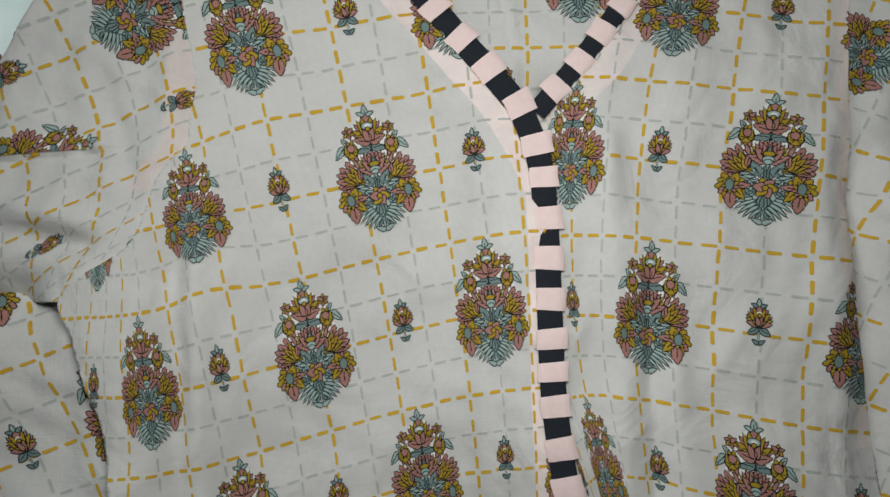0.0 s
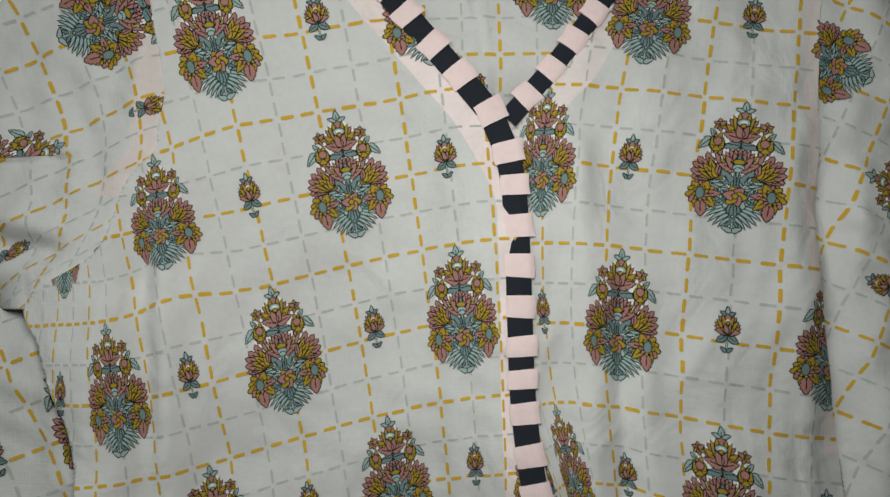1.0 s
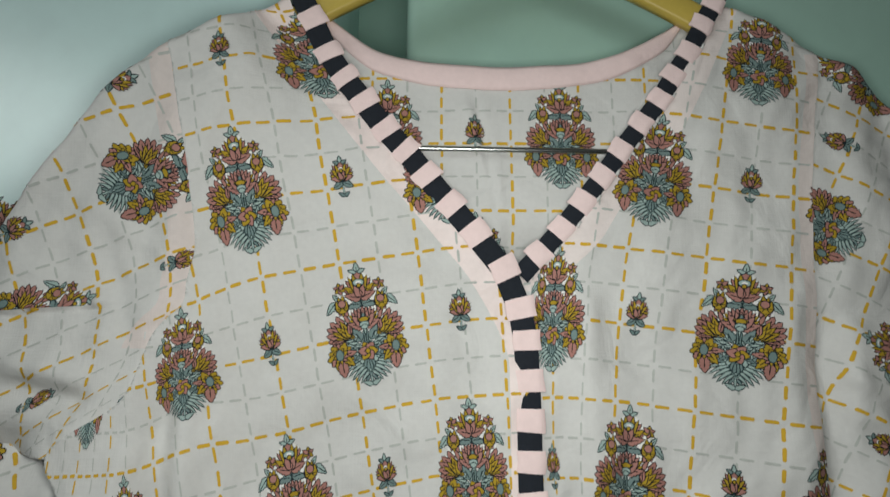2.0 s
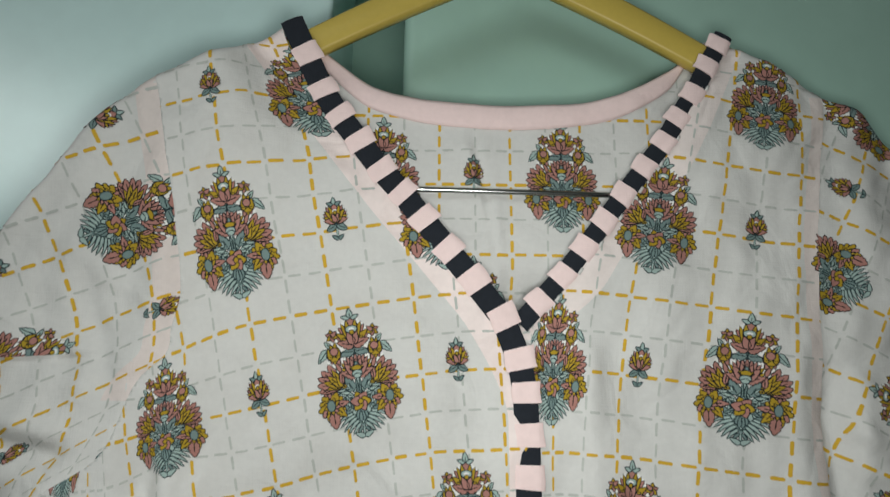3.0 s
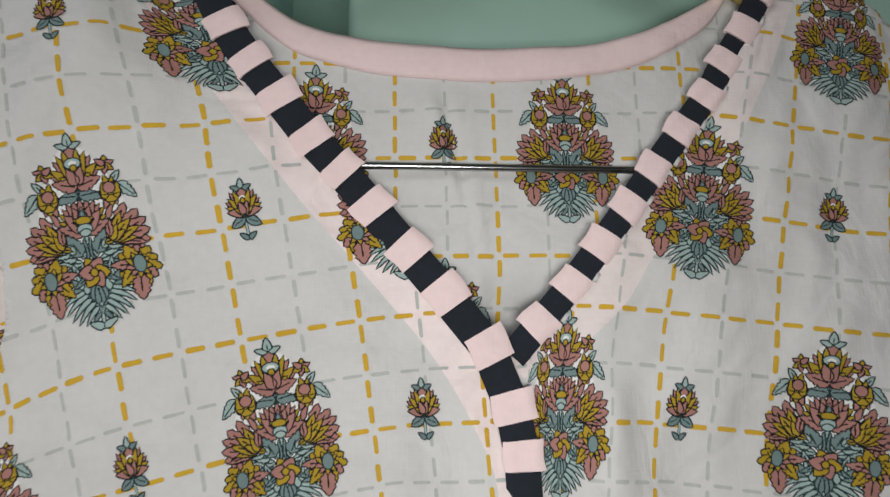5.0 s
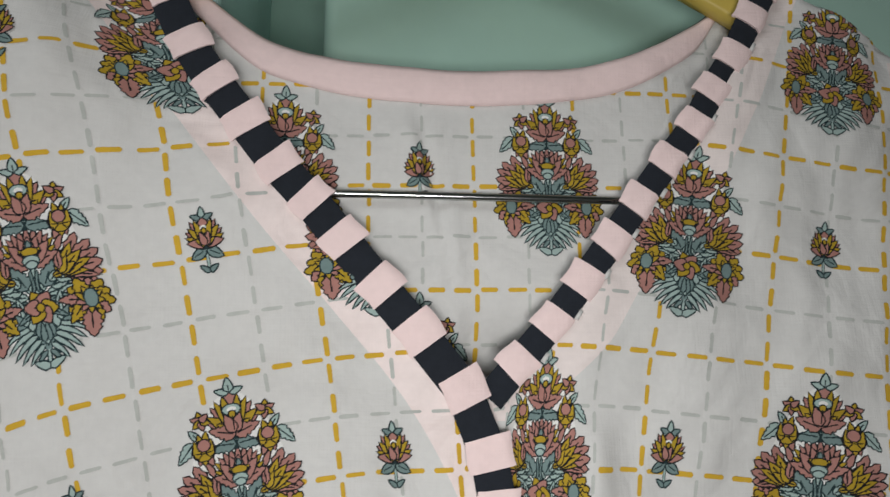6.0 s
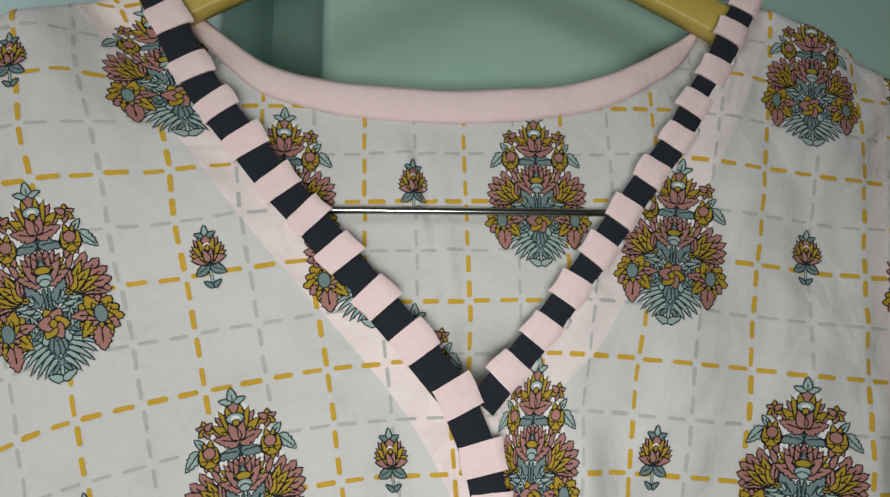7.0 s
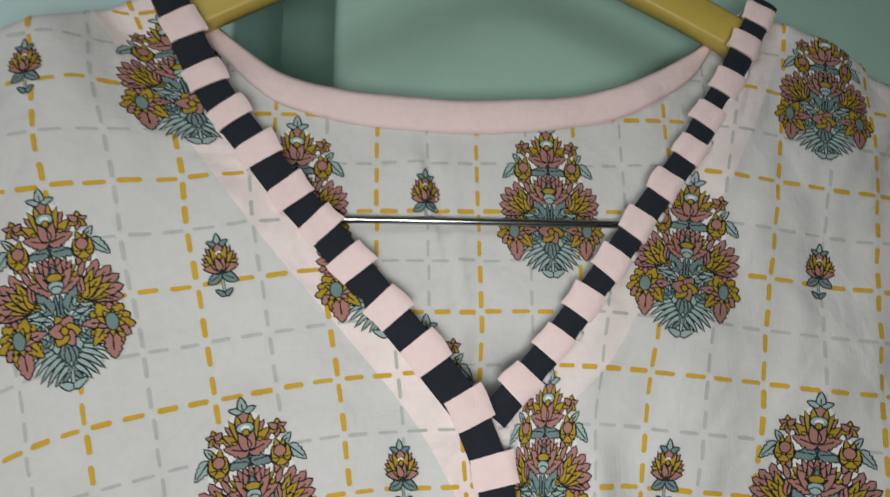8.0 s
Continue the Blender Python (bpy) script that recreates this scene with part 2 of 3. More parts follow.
def ripple(x, z, seed):
    """Soft unevenness of hanging cotton."""
    s = seed * 1.7
    warp_x, warp_z = x + 0.006 * np.sin(61 * z + s), z + 0.006 * np.sin(53 * x + 2 * s)
    return (0.0021 * np.sin(38 * warp_x + 22 * z + s) * np.sin(47 * warp_z - 15 * x + 2 * s) + 0.0014 * np.sin(105 * warp_x - 41 * z + 3 * s) * np.sin(71 * warp_z + 33 * x)
            + 0.0005 * np.sin(260 * warp_x + 90 * z + s) * np.sin(190 * warp_z - 120 * x + s) + 0.00012 * np.sin(420 * warp_z + 60 * warp_x + s) * np.sin(95 * warp_x + s))


def fold(x, z, x0, z0, x1, z1, width, height):
    """A straight soft ridge (or, with a negative height, a furrow) from one point to another."""
    dx, dz = x1 - x0, z1 - z0
    n = math.hypot(dx, dz)
    along, across = ((x - x0) * dx + (z - z0) * dz) / n, ((x - x0) * dz - (z - z0) * dx) / n
    return height * np.exp(-((across / width) ** 2)) * smooth_step(along, -0.01, 0.02) * (1 - smooth_step(along, n - 0.02, n + 0.01))


def over_shoulder(z, top):
    return 0.022 * np.clip(1 - (top - z) / 0.013, 0, 1.2) ** 2


def depth_left(x, z):
    a, b = x / 0.1, (np.maximum(z, 1.25) - 1.42) / 0.1
    y = 0.3026 - 0.0138 * a - 0.0105 * b - 0.0259 * a * a - 0.0013 * a * b - 0.0027 * b * b
    y = np.maximum(y, 0.2785)
    near = 1 - smooth_step(neck_left(z) - x, 0.008, 0.045)
    y = y * (1 - near) + 0.2938 * near
    y = y - fold(x, z, -0.112, 1.40, -0.106, 1.20, 0.006, 0.004) + fold(x, z, -0.122, 1.38, -0.119, 1.22, 0.006, 0.004)
    edge = x - facing_left(z)
    y = y - smooth_step(z, 1.39, 1.42) * (0.0007 * np.exp(-((edge / 0.0035) ** 2)) * (1 + 0.6 * np.sin(240 * z + 30 * np.sin(31 * z))) + 0.0005 * np.exp(-(((edge - 0.010) / 0.007) ** 2)) * np.sin(310 * z + 120 * x))
    y = y - fold(x, z, -0.13, 1.50, -0.09, 1.30, 0.010, 0.0015) - fold(x, z, 0.012, 1.36, 0.022, 1.22, 0.006, 0.002) + fold(x, z, 0.022, 1.34, 0.028, 1.20, 0.006, 0.0015)
    return y + ripple(x, z, 1) + over_shoulder(z, top_left(x))


def depth_right(x, z):
    y = 0.2968 + 0 * x
    y = y - fold(x, z, 0.075, 1.44, 0.083, 1.20, 0.007, 0.003) + fold(x, z, 0.094, 1.37, 0.096, 1.10, 0.005, 0.004) - fold(x, z, 0.105, 1.36, 0.108, 1.10, 0.007, 0.002)
    y = y + (0.003 + 0.007 * (1 - smooth_step(z, 1.40, 1.47))) * smooth_step(x, 0.175, 0.200) - fold(x, z, 0.155, 1.36, 0.115, 1.31, 0.004, 0.0008)
    edge = facing_right(z) - x
    y = y - smooth_step(z, 1.44, 1.46) * (0.0005 * np.exp(-((edge / 0.0035) ** 2)) * (1 + 0.6 * np.sin(200 * z)) + 0.0005 * np.exp(-(((edge - 0.009) / 0.006) ** 2)) * np.sin(280 * z - 90 * x))
    return y + ripple(x, z, 2) + over_shoulder(z, top_right(x))


def depth_back(x, z):
    y = 0.306 + 0.005 * smooth_step(np.abs(x - 0.04), 0.065, 0.11) * smooth_step(z, 1.50, 1.56)
    y = y + 0.022 * (1 - smooth_step(z, 1.425, 1.47)) + (0.012 * smooth_step(-x, 0.02, 0.07) + 0.01 * smooth_step(x, 0.13, 0.17)) * (1 - smooth_step(z, 1.45, 1.51))
    y = y - fold(x, z, 0.016, 1.535, 0.034, 1.47, 0.003, 0.0020) + fold(x, z, 0.022, 1.53, 0.036, 1.46, 0.0025, 0.0024) - fold(x, z, 0.032, 1.51, 0.036, 1.44, 0.003, 0.0018) - fold(x, z, -0.005, 1.535, 0.03, 1.522, 0.003, 0.0006)
    return y + 0.4 * ripple(x, z, 3)


def sleeve_tuck(x):
    """The crease across the sleeve into which part of a bouquet is folded away."""
    return 1.4190 + 0.075 * (x + 0.158)


def depth_sleeve(x, z):
    y = 0.2805 + 0.45 * np.clip(-0.16 - x, 0, 1) ** 1.5 + 0.014 * np.clip(1 - (z - 1.352) / 0.022, 0, 1) ** 2
    y = y - fold(x, z, -0.21, 1.40, -0.145, 1.385, 0.006, 0.003) + fold(x, z, -0.19, 1.385, -0.14, 1.372, 0.006, 0.004) - fold(x, z, -0.135, 1.385, -0.17, 1.345, 0.006, 0.002)
    y = y - fold(x, z, -0.165, 1.455, -0.138, 1.385, 0.007, 0.002) + fold(x, z, -0.152, 1.45, -0.131, 1.39, 0.005, 0.0025)
    below = sleeve_tuck(x) - z
    y = y + 0.0030 * np.exp(-np.clip(below, 0, 1) / 0.006) * (below > 0) * smooth_step(-x, 0.135, 0.155)
    y = y - fold(x, z, -0.25, 1.404, -0.135, 1.377, 0.006, 0.0020) + fold(x, z, -0.25, 1.396, -0.14, 1.372, 0.005, 0.0012) - fold(x, z, -0.19, 1.362, -0.137, 1.377, 0.005, 0.0022)
    y = y + ripple(x, z, 4) * 1.4 + over_shoulder(z, top_left(x))
    near = 1 - smooth_step(arm_left(z) - x, 0.0, 0.028)
    return y * (1 - near) + (depth_left(x, z) + 0.0008) * near


def depth_under(x, z):
    y = 0.2885 + 0.0115 * smooth_step(z, 1.335, 1.358) + 0.02 * smooth_step(-x, 0.2, 0.26) + ripple(x, z, 5) * 1.5
    behind = smooth_step(x - arm_left(z), -0.008, 0.0)
    return y * (1 - behind) + np.maximum(y, depth_left(x, z) + 0.004) * behind


def depth_far(x, z):
    y = 0.305 - 0.006 * np.sin(np.clip((x - 0.19) / 0.05, 0, 1) * math.pi) - fold(x, z, 0.195, 1.40, 0.23, 1.36, 0.006, 0.003) + fold(x, z, 0.195, 1.388, 0.23, 1.372, 0.005, 0.003)
    y = y + ripple(x, z, 6) * 1.4 + over_shoulder(z, top_right(x))
    near = 1 - smooth_step(x - arm_right(z), 0.0, 0.018)
    return y * (1 - near) + (depth_right(x, z) + 0.0012) * near


# ---- cutting cloth and print along the seams ----
def cut(verts, faces, fields, tags=None):
    """Keeps what lies where every field is above zero; pieces across an edge are trimmed to it."""
    verts = [tuple(p) for p in verts]
    tags = list(tags) if tags is not None else [0] * len(faces)
    for field in fields:
        a = np.array(verts)
        f = list(field(a[:, 0], a[:, 1]))
        out, kept = [], []
        for face, tag in zip(faces, tags):
            inside = [f[i] > 0 for i in face]
            if all(inside):
                out.append(face), kept.append(tag)
            elif any(inside):
                ring = []
                for k, i in enumerate(face):
                    j = face[(k + 1) % len(face)]
                    if f[i] > 0:
                        ring.append(i)
                    if (f[i] > 0) != (f[j] > 0):
                        w = f[i] / (f[i] - f[j])
                        verts.append((verts[i][0] + w * (verts[j][0] - verts[i][0]), verts[i][1] + w * (verts[j][1] - verts[i][1])))
                        f.append(0.0)
                        ring.append(len(verts) - 1)
                if len(ring) > 2:
                    out.append(tuple(ring)), kept.append(tag)
        faces, tags = out, kept
    used = sorted({i for face in faces for i in face})
    order = {i: k for k, i in enumerate(used)}
    return np.array([verts[i] for i in used]).reshape(-1, 2), [tuple(order[i] for i in face) for face in faces], tags


def sheet(x0, x1, z0, z1, step=0.0018):
    nx, nz = int((x1 - x0) / step) + 1, int((z1 - z0) / step) + 1
    xs, zs = np.linspace(x0, x1, nx), np.linspace(z0, z1, nz)
    verts = [(x, z) for z in zs for x in xs]
    faces = [(j * nx + i, j * nx + i + 1, (j + 1) * nx + i + 1, (j + 1) * nx + i) for j in range(nz - 1) for i in range(nx - 1)]
    return verts, faces


def hang(name, flat, depth, mats, parent, label="", lift=0.0, thick=0.0, lifts=None):
    """Hangs flat pieces (x, z) on a panel's surface as one mesh."""
    v, faces, tags = flat
    if not faces:
        return None
    y = depth(v[:, 0], v[:, 1]) - lift
    if lifts is not None:
        y = y - lifts
    verts = np.stack([v[:, 0], y, v[:, 1]], 1)
    ob = part(name, verts, faces, mats, parent, label, index=tags)
    if thick:
        solid = ob.modifiers.new("thickness", "SOLIDIFY")
        solid.thickness, solid.offset = thick, -1
    return ob


# ---- the printed motif, in units of the grid: a across, b down from the tip ----
WHITE, DARK, ROSE, OCHRE, SAGE, SLATE, TEAL = range(7)


def petal(a, b, turn, length, width, jag=0, blunt=0.55, bend=0.0):
    """An outline from its root at (a, b), pointing turn degrees clockwise from up; bend is how far its tip droops to the right."""
    s = []
    n = 10 if jag else 6
    for k in range(n + 1):
        t = k / n
        w = width / 2 * math.sin(math.pi * t**blunt) ** 0.8 if 0 < t < 1 else 0
        if jag and 0.25 < t < 0.95:
            w *= 1.2 if k % 2 else 0.84
        s.append((w, t * length))
    ring = s + [(-w, h) for w, h in reversed(s[1:-1])]
    ring = [(w + bend * (h / length) ** 2, h) for w, h in ring]
    c, q = math.cos(radians(turn)), math.sin(radians(turn))
    return [(a + w * c + h * q, b + w * q - h * c) for w, h in ring]


def disc(a, b, r, q=1.0, n=10):
    return [(a + r * math.cos(2 * math.pi * k / n), b + q * r * math.sin(2 * math.pi * k / n)) for k in range(n)]


def stroke(points, width):
    out = []
    for (a, b), (c, d) in zip(points, points[1:]):
        n = math.hypot(c - a, d - b) or 1
        e, f = (d - b) / n * width / 2, -(c - a) / n * width / 2
        out.append([(a + e, b + f), (c + e, d + f), (c - e, d - f), (a - e, b - f)])
    return out


def big_motif():
    """The bouquet: (colour, outline) from the bottom layer to the top."""
    s = []

    def put(colour, ring, mirror=True):
        s.append((colour, ring))
        if mirror:
            s.append((colour, [(-a, b) for a, b in reversed(ring)]))

    def line(points, width, colour=DARK, mirror=True):
        for r in stroke(points, width):
            put(colour, r, mirror)

    def blade(colour, a, b, turn, length, width, jag=0, vein=0.6, mirror=True, blunt=0.55, bend=0.0):
        put(colour, petal(a, b, turn, length, width, jag, blunt, bend), mirror)
        if vein:
            c, q = math.cos(radians(turn)), math.sin(radians(turn))
            line([(a + 0.08 * length * q, b - 0.08 * length * c), (a + vein * length * q, b - vein * length * c)], 0.012, TEAL if colour in (SAGE, SLATE) else DARK, mirror)

    egg = [(0.47 * math.sin(t) * (0.84 - 0.26 * math.cos(t)), 0.83 - 0.70 * math.cos(t)) for t in np.linspace(0, 2 * math.pi, 36, endpoint=False)]
    put(WHITE, egg, False)
    # foot: a stem and two side shoots, with slim leaves that arch outwards and droop
    line([(0.0, 1.64), (0.0, 1.30), (0.0, 0.88)], 0.042, TEAL, False)
    line([(0.0, 1.65), (0.0, 1.28), (0.0, 0.88)], 0.022, SAGE, False)
    stem = [(0.004, 1.52), (0.05, 1.43), (0.10, 1.36), (0.15, 1.29)]
    line(stem, 0.040, TEAL)
    line(stem, 0.022, SLATE)
    for a, b, turn, ln, w, bend, c in (
        (0.012, 1.53, 128, 0.13, 0.026, 0.03, SLATE), (0.022, 1.48, 122, 0.175, 0.031, 0.05, SAGE), (0.042, 1.44, 116, 0.215, 0.033, 0.07, SAGE), (0.062, 1.405, 110, 0.235, 0.034, 0.08, SAGE),
        (0.082, 1.372, 102, 0.23, 0.034, 0.08, SAGE), (0.102, 1.345, 94, 0.21, 0.033, 0.07, SAGE), (0.125, 1.32, 84, 0.16, 0.030, 0.05, SLATE),
        (0.055, 1.42, -14, 0.13, 0.044, 0.01, SLATE), (0.095, 1.365, -8, 0.13, 0.046, 0.01, SAGE), (0.13, 1.32, 6, 0.12, 0.046, 0.01, SAGE), (0.15, 1.30, 34, 0.10, 0.044, 0.01, SLATE), (0.02, 1.46, -2, 0.14, 0.036, 0.0, SLATE),
        (0.004, 1.658, 54, 0.125, 0.056, 0.02, SAGE)):
        blade(c, a, b, turn, ln, w, vein=0, bend=bend)
    # leaves in the middle
    line([(0.0, 1.16), (0.06, 1.07), (0.13, 0.98)], 0.026, TEAL)
    line([(0.0, 1.20), (0.10, 1.10), (0.20, 1.04)], 0.022, TEAL)
    for a, b, turn, ln, w, c in ((0.09, 1.16, 88, 0.16, 0.040, SLATE), (0.08, 1.12, 80, 0.20, 0.050, SAGE), (0.12, 1.07, 76, 0.17, 0.066, SAGE), (0.10, 1.05, 52, 0.15, 0.045, SLATE), (0.03, 1.10, -2, 0.17, 0.038, SLATE),
                                 (0.055, 1.09, 6, 0.15, 0.040, SAGE), (0.07, 1.06, 26, 0.195, 0.115, SLATE), (0.12, 1.03, 44, 0.13, 0.050, SAGE), (0.17, 1.02, 96, 0.13, 0.055, SAGE), (0.15, 0.995, 84, 0.09, 0.034, OCHRE),
                                 (0.06, 1.23, 120, 0.14, 0.036, SLATE), (0.14, 1.20, 20, 0.09, 0.035, SAGE)):
        blade(c, a, b, turn, ln, w, jag=1)
    # side flowers: a ragged fan of rose petals, ochre ones within, a curling rose petal at the inner edge
    for turn, ln, w in ((112, 0.25, 0.080), (24, 0.325, 0.085), (94, 0.275, 0.08), (44, 0.325, 0.085), (60, 0.315, 0.075), (77, 0.295, 0.085)):
        blade(ROSE, 0.215, 0.985, turn, ln, w, jag=1, blunt=1.5, vein=0.8)
    blade(ROSE, 0.205, 0.985, 100, 0.27, 0.055, vein=0.8)
    for turn, ln, w in ((90, 0.19, 0.06), (4, 0.18, 0.070), (68, 0.235, 0.085), (24, 0.245, 0.085), (46, 0.225, 0.090)):
        blade(OCHRE, 0.205, 0.985, turn, ln, w, vein=0.75)
    for turn, ln, w in ((58, 0.13, 0.055), (24, 0.13, 0.055)):
        blade(OCHRE, 0.205, 0.985, turn, ln, w, vein=0)
    blade(ROSE, 0.20, 0.95, -4, 0.17, 0.050, bend=0.02, vein=0.7)
    blade(ROSE, 0.205, 0.80, 4, 0.13, 0.045, bend=0.045, vein=0)
    # sunflowers
    for k in range(12):
        blade(ROSE if k in (0, 4, 9) else OCHRE, 0.355, 1.215, k * 30 + 8, 0.182 if k % 2 else 0.168, 0.092, jag=1, blunt=1.1)
    blade(ROSE, 0.355, 1.28, 182, 0.215, 0.125, jag=1, blunt=0.9, vein=0.7)
    blade(ROSE, 0.31, 1.20, -86, 0.165, 0.075, jag=1)
    blade(OCHRE, 0.31, 1.24, 222, 0.17, 0.08, jag=1)
    for k in range(9):
        blade(ROSE if k in (5, 6) else OCHRE, 0.36, 1.21, k * 40 + 20, 0.105, 0.050, vein=0)
    put(SLATE, disc(0.372, 1.20, 0.046, 1.5))
    # daisy
    for k, c in enumerate((OCHRE, ROSE, OCHRE, ROSE, OCHRE, ROSE)):
        blade(c, 0, 1.21, k * 60 - 22, 0.130, 0.112, mirror=False, blunt=0.62, vein=0.4)
    put(OCHRE, disc(0, 1.21, 0.028), False)
    # lotus in the middle
    for turn, ln, w, c in ((62, 0.21, 0.08, OCHRE), (47, 0.245, 0.075, OCHRE), (36, 0.25, 0.07, ROSE), (24, 0.265, 0.068, ROSE), (12, 0.275, 0.062, ROSE)):
        blade(c, 0.005, 0.865, turn, ln, w, vein=0)
    put(ROSE, petal(0, 0.865, 0, 0.28, 0.060), False)
    blade(ROSE, 0.01, 0.885, 70, 0.205, 0.10, jag=1, vein=0.7)
    blade(ROSE, 0.01, 0.87, 42, 0.20, 0.10)
    blade(ROSE, 0, 0.85, 20, 0.19, 0.085, vein=0.4)
    put(ROSE, petal(0, 0.82, 0, 0.15, 0.075), False)
    put(SLATE, petal(0, 0.76, 0, 0.06, 0.035), False)
    blade(OCHRE, -0.012, 0.815, 62, 0.10, 0.062, vein=0)
    put(OCHRE, disc(0, 0.785, 0.060, 0.5), False)
    put(SAGE, disc(0, 0.855, 0.060, 0.65), False)
    put(SAGE, disc(0, 0.885, 0.042, 0.6), False)
    # leaves under the crown
    line([(0, 0.62), (0, 0.46)], 0.022, TEAL, False)
    blade(SAGE, 0.005, 0.56, 52, 0.09, 0.036, vein=0)
    blade(SLATE, 0.008, 0.575, 84, 0.185, 0.092, jag=1, bend=0.055, vein=0.9)
    # buds with leaves
    line([(0.27, 0.52), (0.29, 0.45), (0.33, 0.47)], 0.022, TEAL)
    blade(SAGE, 0.285, 0.48, 38, 0.105, 0.048)
    blade(SAGE, 0.325, 0.505, 136, 0.19, 0.088, jag=1, vein=0.9)
    for turn, ln, w, c in ((205, 0.15, 0.070, ROSE), (160, 0.12, 0.065, ROSE), (180, 0.12, 0.075, OCHRE), (-12, 0.155, 0.060, OCHRE), (14, 0.135, 0.055, OCHRE)):
        blade(c, 0.255, 0.575, turn, ln, w, vein=0)
    put(OCHRE, disc(0.255, 0.575, 0.086, 0.98))
    blade(OCHRE, 0.21, 0.63, -6, 0.14, 0.050, vein=0)
    blade(OCHRE, 0.30, 0.63, 8, 0.14, 0.050, vein=0)
    line([(0.185, 0.59), (0.255, 0.60), (0.325, 0.59)], 0.010)
    put(ROSE, disc(0.25, 0.535, 0.046))
    # small stars
    for k in range(6):
        blade(ROSE if k % 2 else OCHRE, 0.25, 0.335, k * 60 + 8, 0.078, 0.046, vein=0)
    # crown flower
    for turn, ln, w, c, jag in ((34, 0.275, 0.085, ROSE, 1), (62, 0.22, 0.085, ROSE, 0), (50, 0.245, 0.095, OCHRE, 0), (24, 0.30, 0.075, OCHRE, 0)):
        blade(c, 0.0, 0.475, turn, ln, w, jag=jag)
    put(ROSE, petal(0, 0.27, 0, 0.13, 0.13), False)
    blade(OCHRE, 0.03, 0.36, 8, 0.19, 0.06, vein=0)
    put(SAGE, disc(0, 0.285, 0.068, 0.62), False)
    put(WHITE, disc(0, 0.285, 0.038, 0.6), False)
    put(OCHRE, disc(0, 0.325, 0.024), False)
    blade(OCHRE, 0, 0.485, 52, 0.16, 0.062, vein=0)
    blade(ROSE, 0, 0.495, 72, 0.205, 0.105, jag=1, vein=0.7)
    blade(ROSE, 0, 0.475, 22, 0.16, 0.085, vein=0)
    line([(0, 0.46), (0, 0.34)], 0.009, DARK, False)
    blade(SAGE, 0.012, 0.145, 72, 0.095, 0.044, jag=1, vein=0)
    blade(SAGE, 0, 0.135, 0, 0.115, 0.064, mirror=False, vein=0.5)
    return s


def small_motif():
    s = []

    def put(colour, ring, mirror=True):
        s.append((colour, ring))
        if mirror:
            s.append((colour, [(-a, b) for a, b in reversed(ring)]))

    for r in stroke([(0, 0.555), (0, 0.30)], 0.036):
        s.append((TEAL, r))
    for r in stroke([(0, 0.55), (0, 0.32)], 0.018):
        s.append((SAGE, r))
    put(SLATE, petal(0.0, 0.56, 56, 0.095, 0.036))
    put(SLATE, petal(0.005, 0.375, 112, 0.155, 0.080, blunt=0.8, bend=0.01))
    for r in stroke([(0.03, 0.385), (0.12, 0.425)], 0.010):
        put(TEAL, r)
    put(SLATE, petal(0.01, 0.355, 78, 0.06, 0.030))
    put(SLATE, petal(0.010, 0.118, 68, 0.095, 0.044, jag=1))
    put(ROSE, petal(0, 0.20, 0, 0.09, 0.11), False)
    for turn, ln, w, c in ((32, 0.225, 0.066, ROSE), (57, 0.20, 0.064, ROSE), (70, 0.185, 0.060, OCHRE), (46, 0.20, 0.066, OCHRE), (22, 0.215, 0.064, OCHRE), (84, 0.17, 0.076, ROSE)):
        put(c, petal(0, 0.325, turn, ln, w))
    put(WHITE, disc(0, 0.195, 0.034, 0.8), False)
    put(OCHRE, disc(0, 0.215, 0.018), False)
    put(OCHRE, petal(0, 0.335, 60, 0.10, 0.042))
    put(ROSE, petal(0, 0.335, 22, 0.115, 0.058))
    put(SAGE, petal(0, 0.10, 0, 0.085, 0.046), False)
    return [(c, [(0.80 * x, y) for x, y in ring]) for c, ring in s]


def swell(ring, w):
    """The outline moved outwards by w."""
    n, out = len(ring), []
    area = sum(ring[k][0] * ring[(k + 1) % n][1] - ring[(k + 1) % n][0] * ring[k][1] for k in range(n))
    sign = 1 if area > 0 else -1
    for k in range(n):
        (a, b), (c, d) = ring[k - 1], ring[(k + 1) % n]
        m = math.hypot(c - a, d - b) or 1
        out.append((ring[k][0] + sign * w * (d - b) / m, ring[k][1] - sign * w * (c - a) / m))
    return out


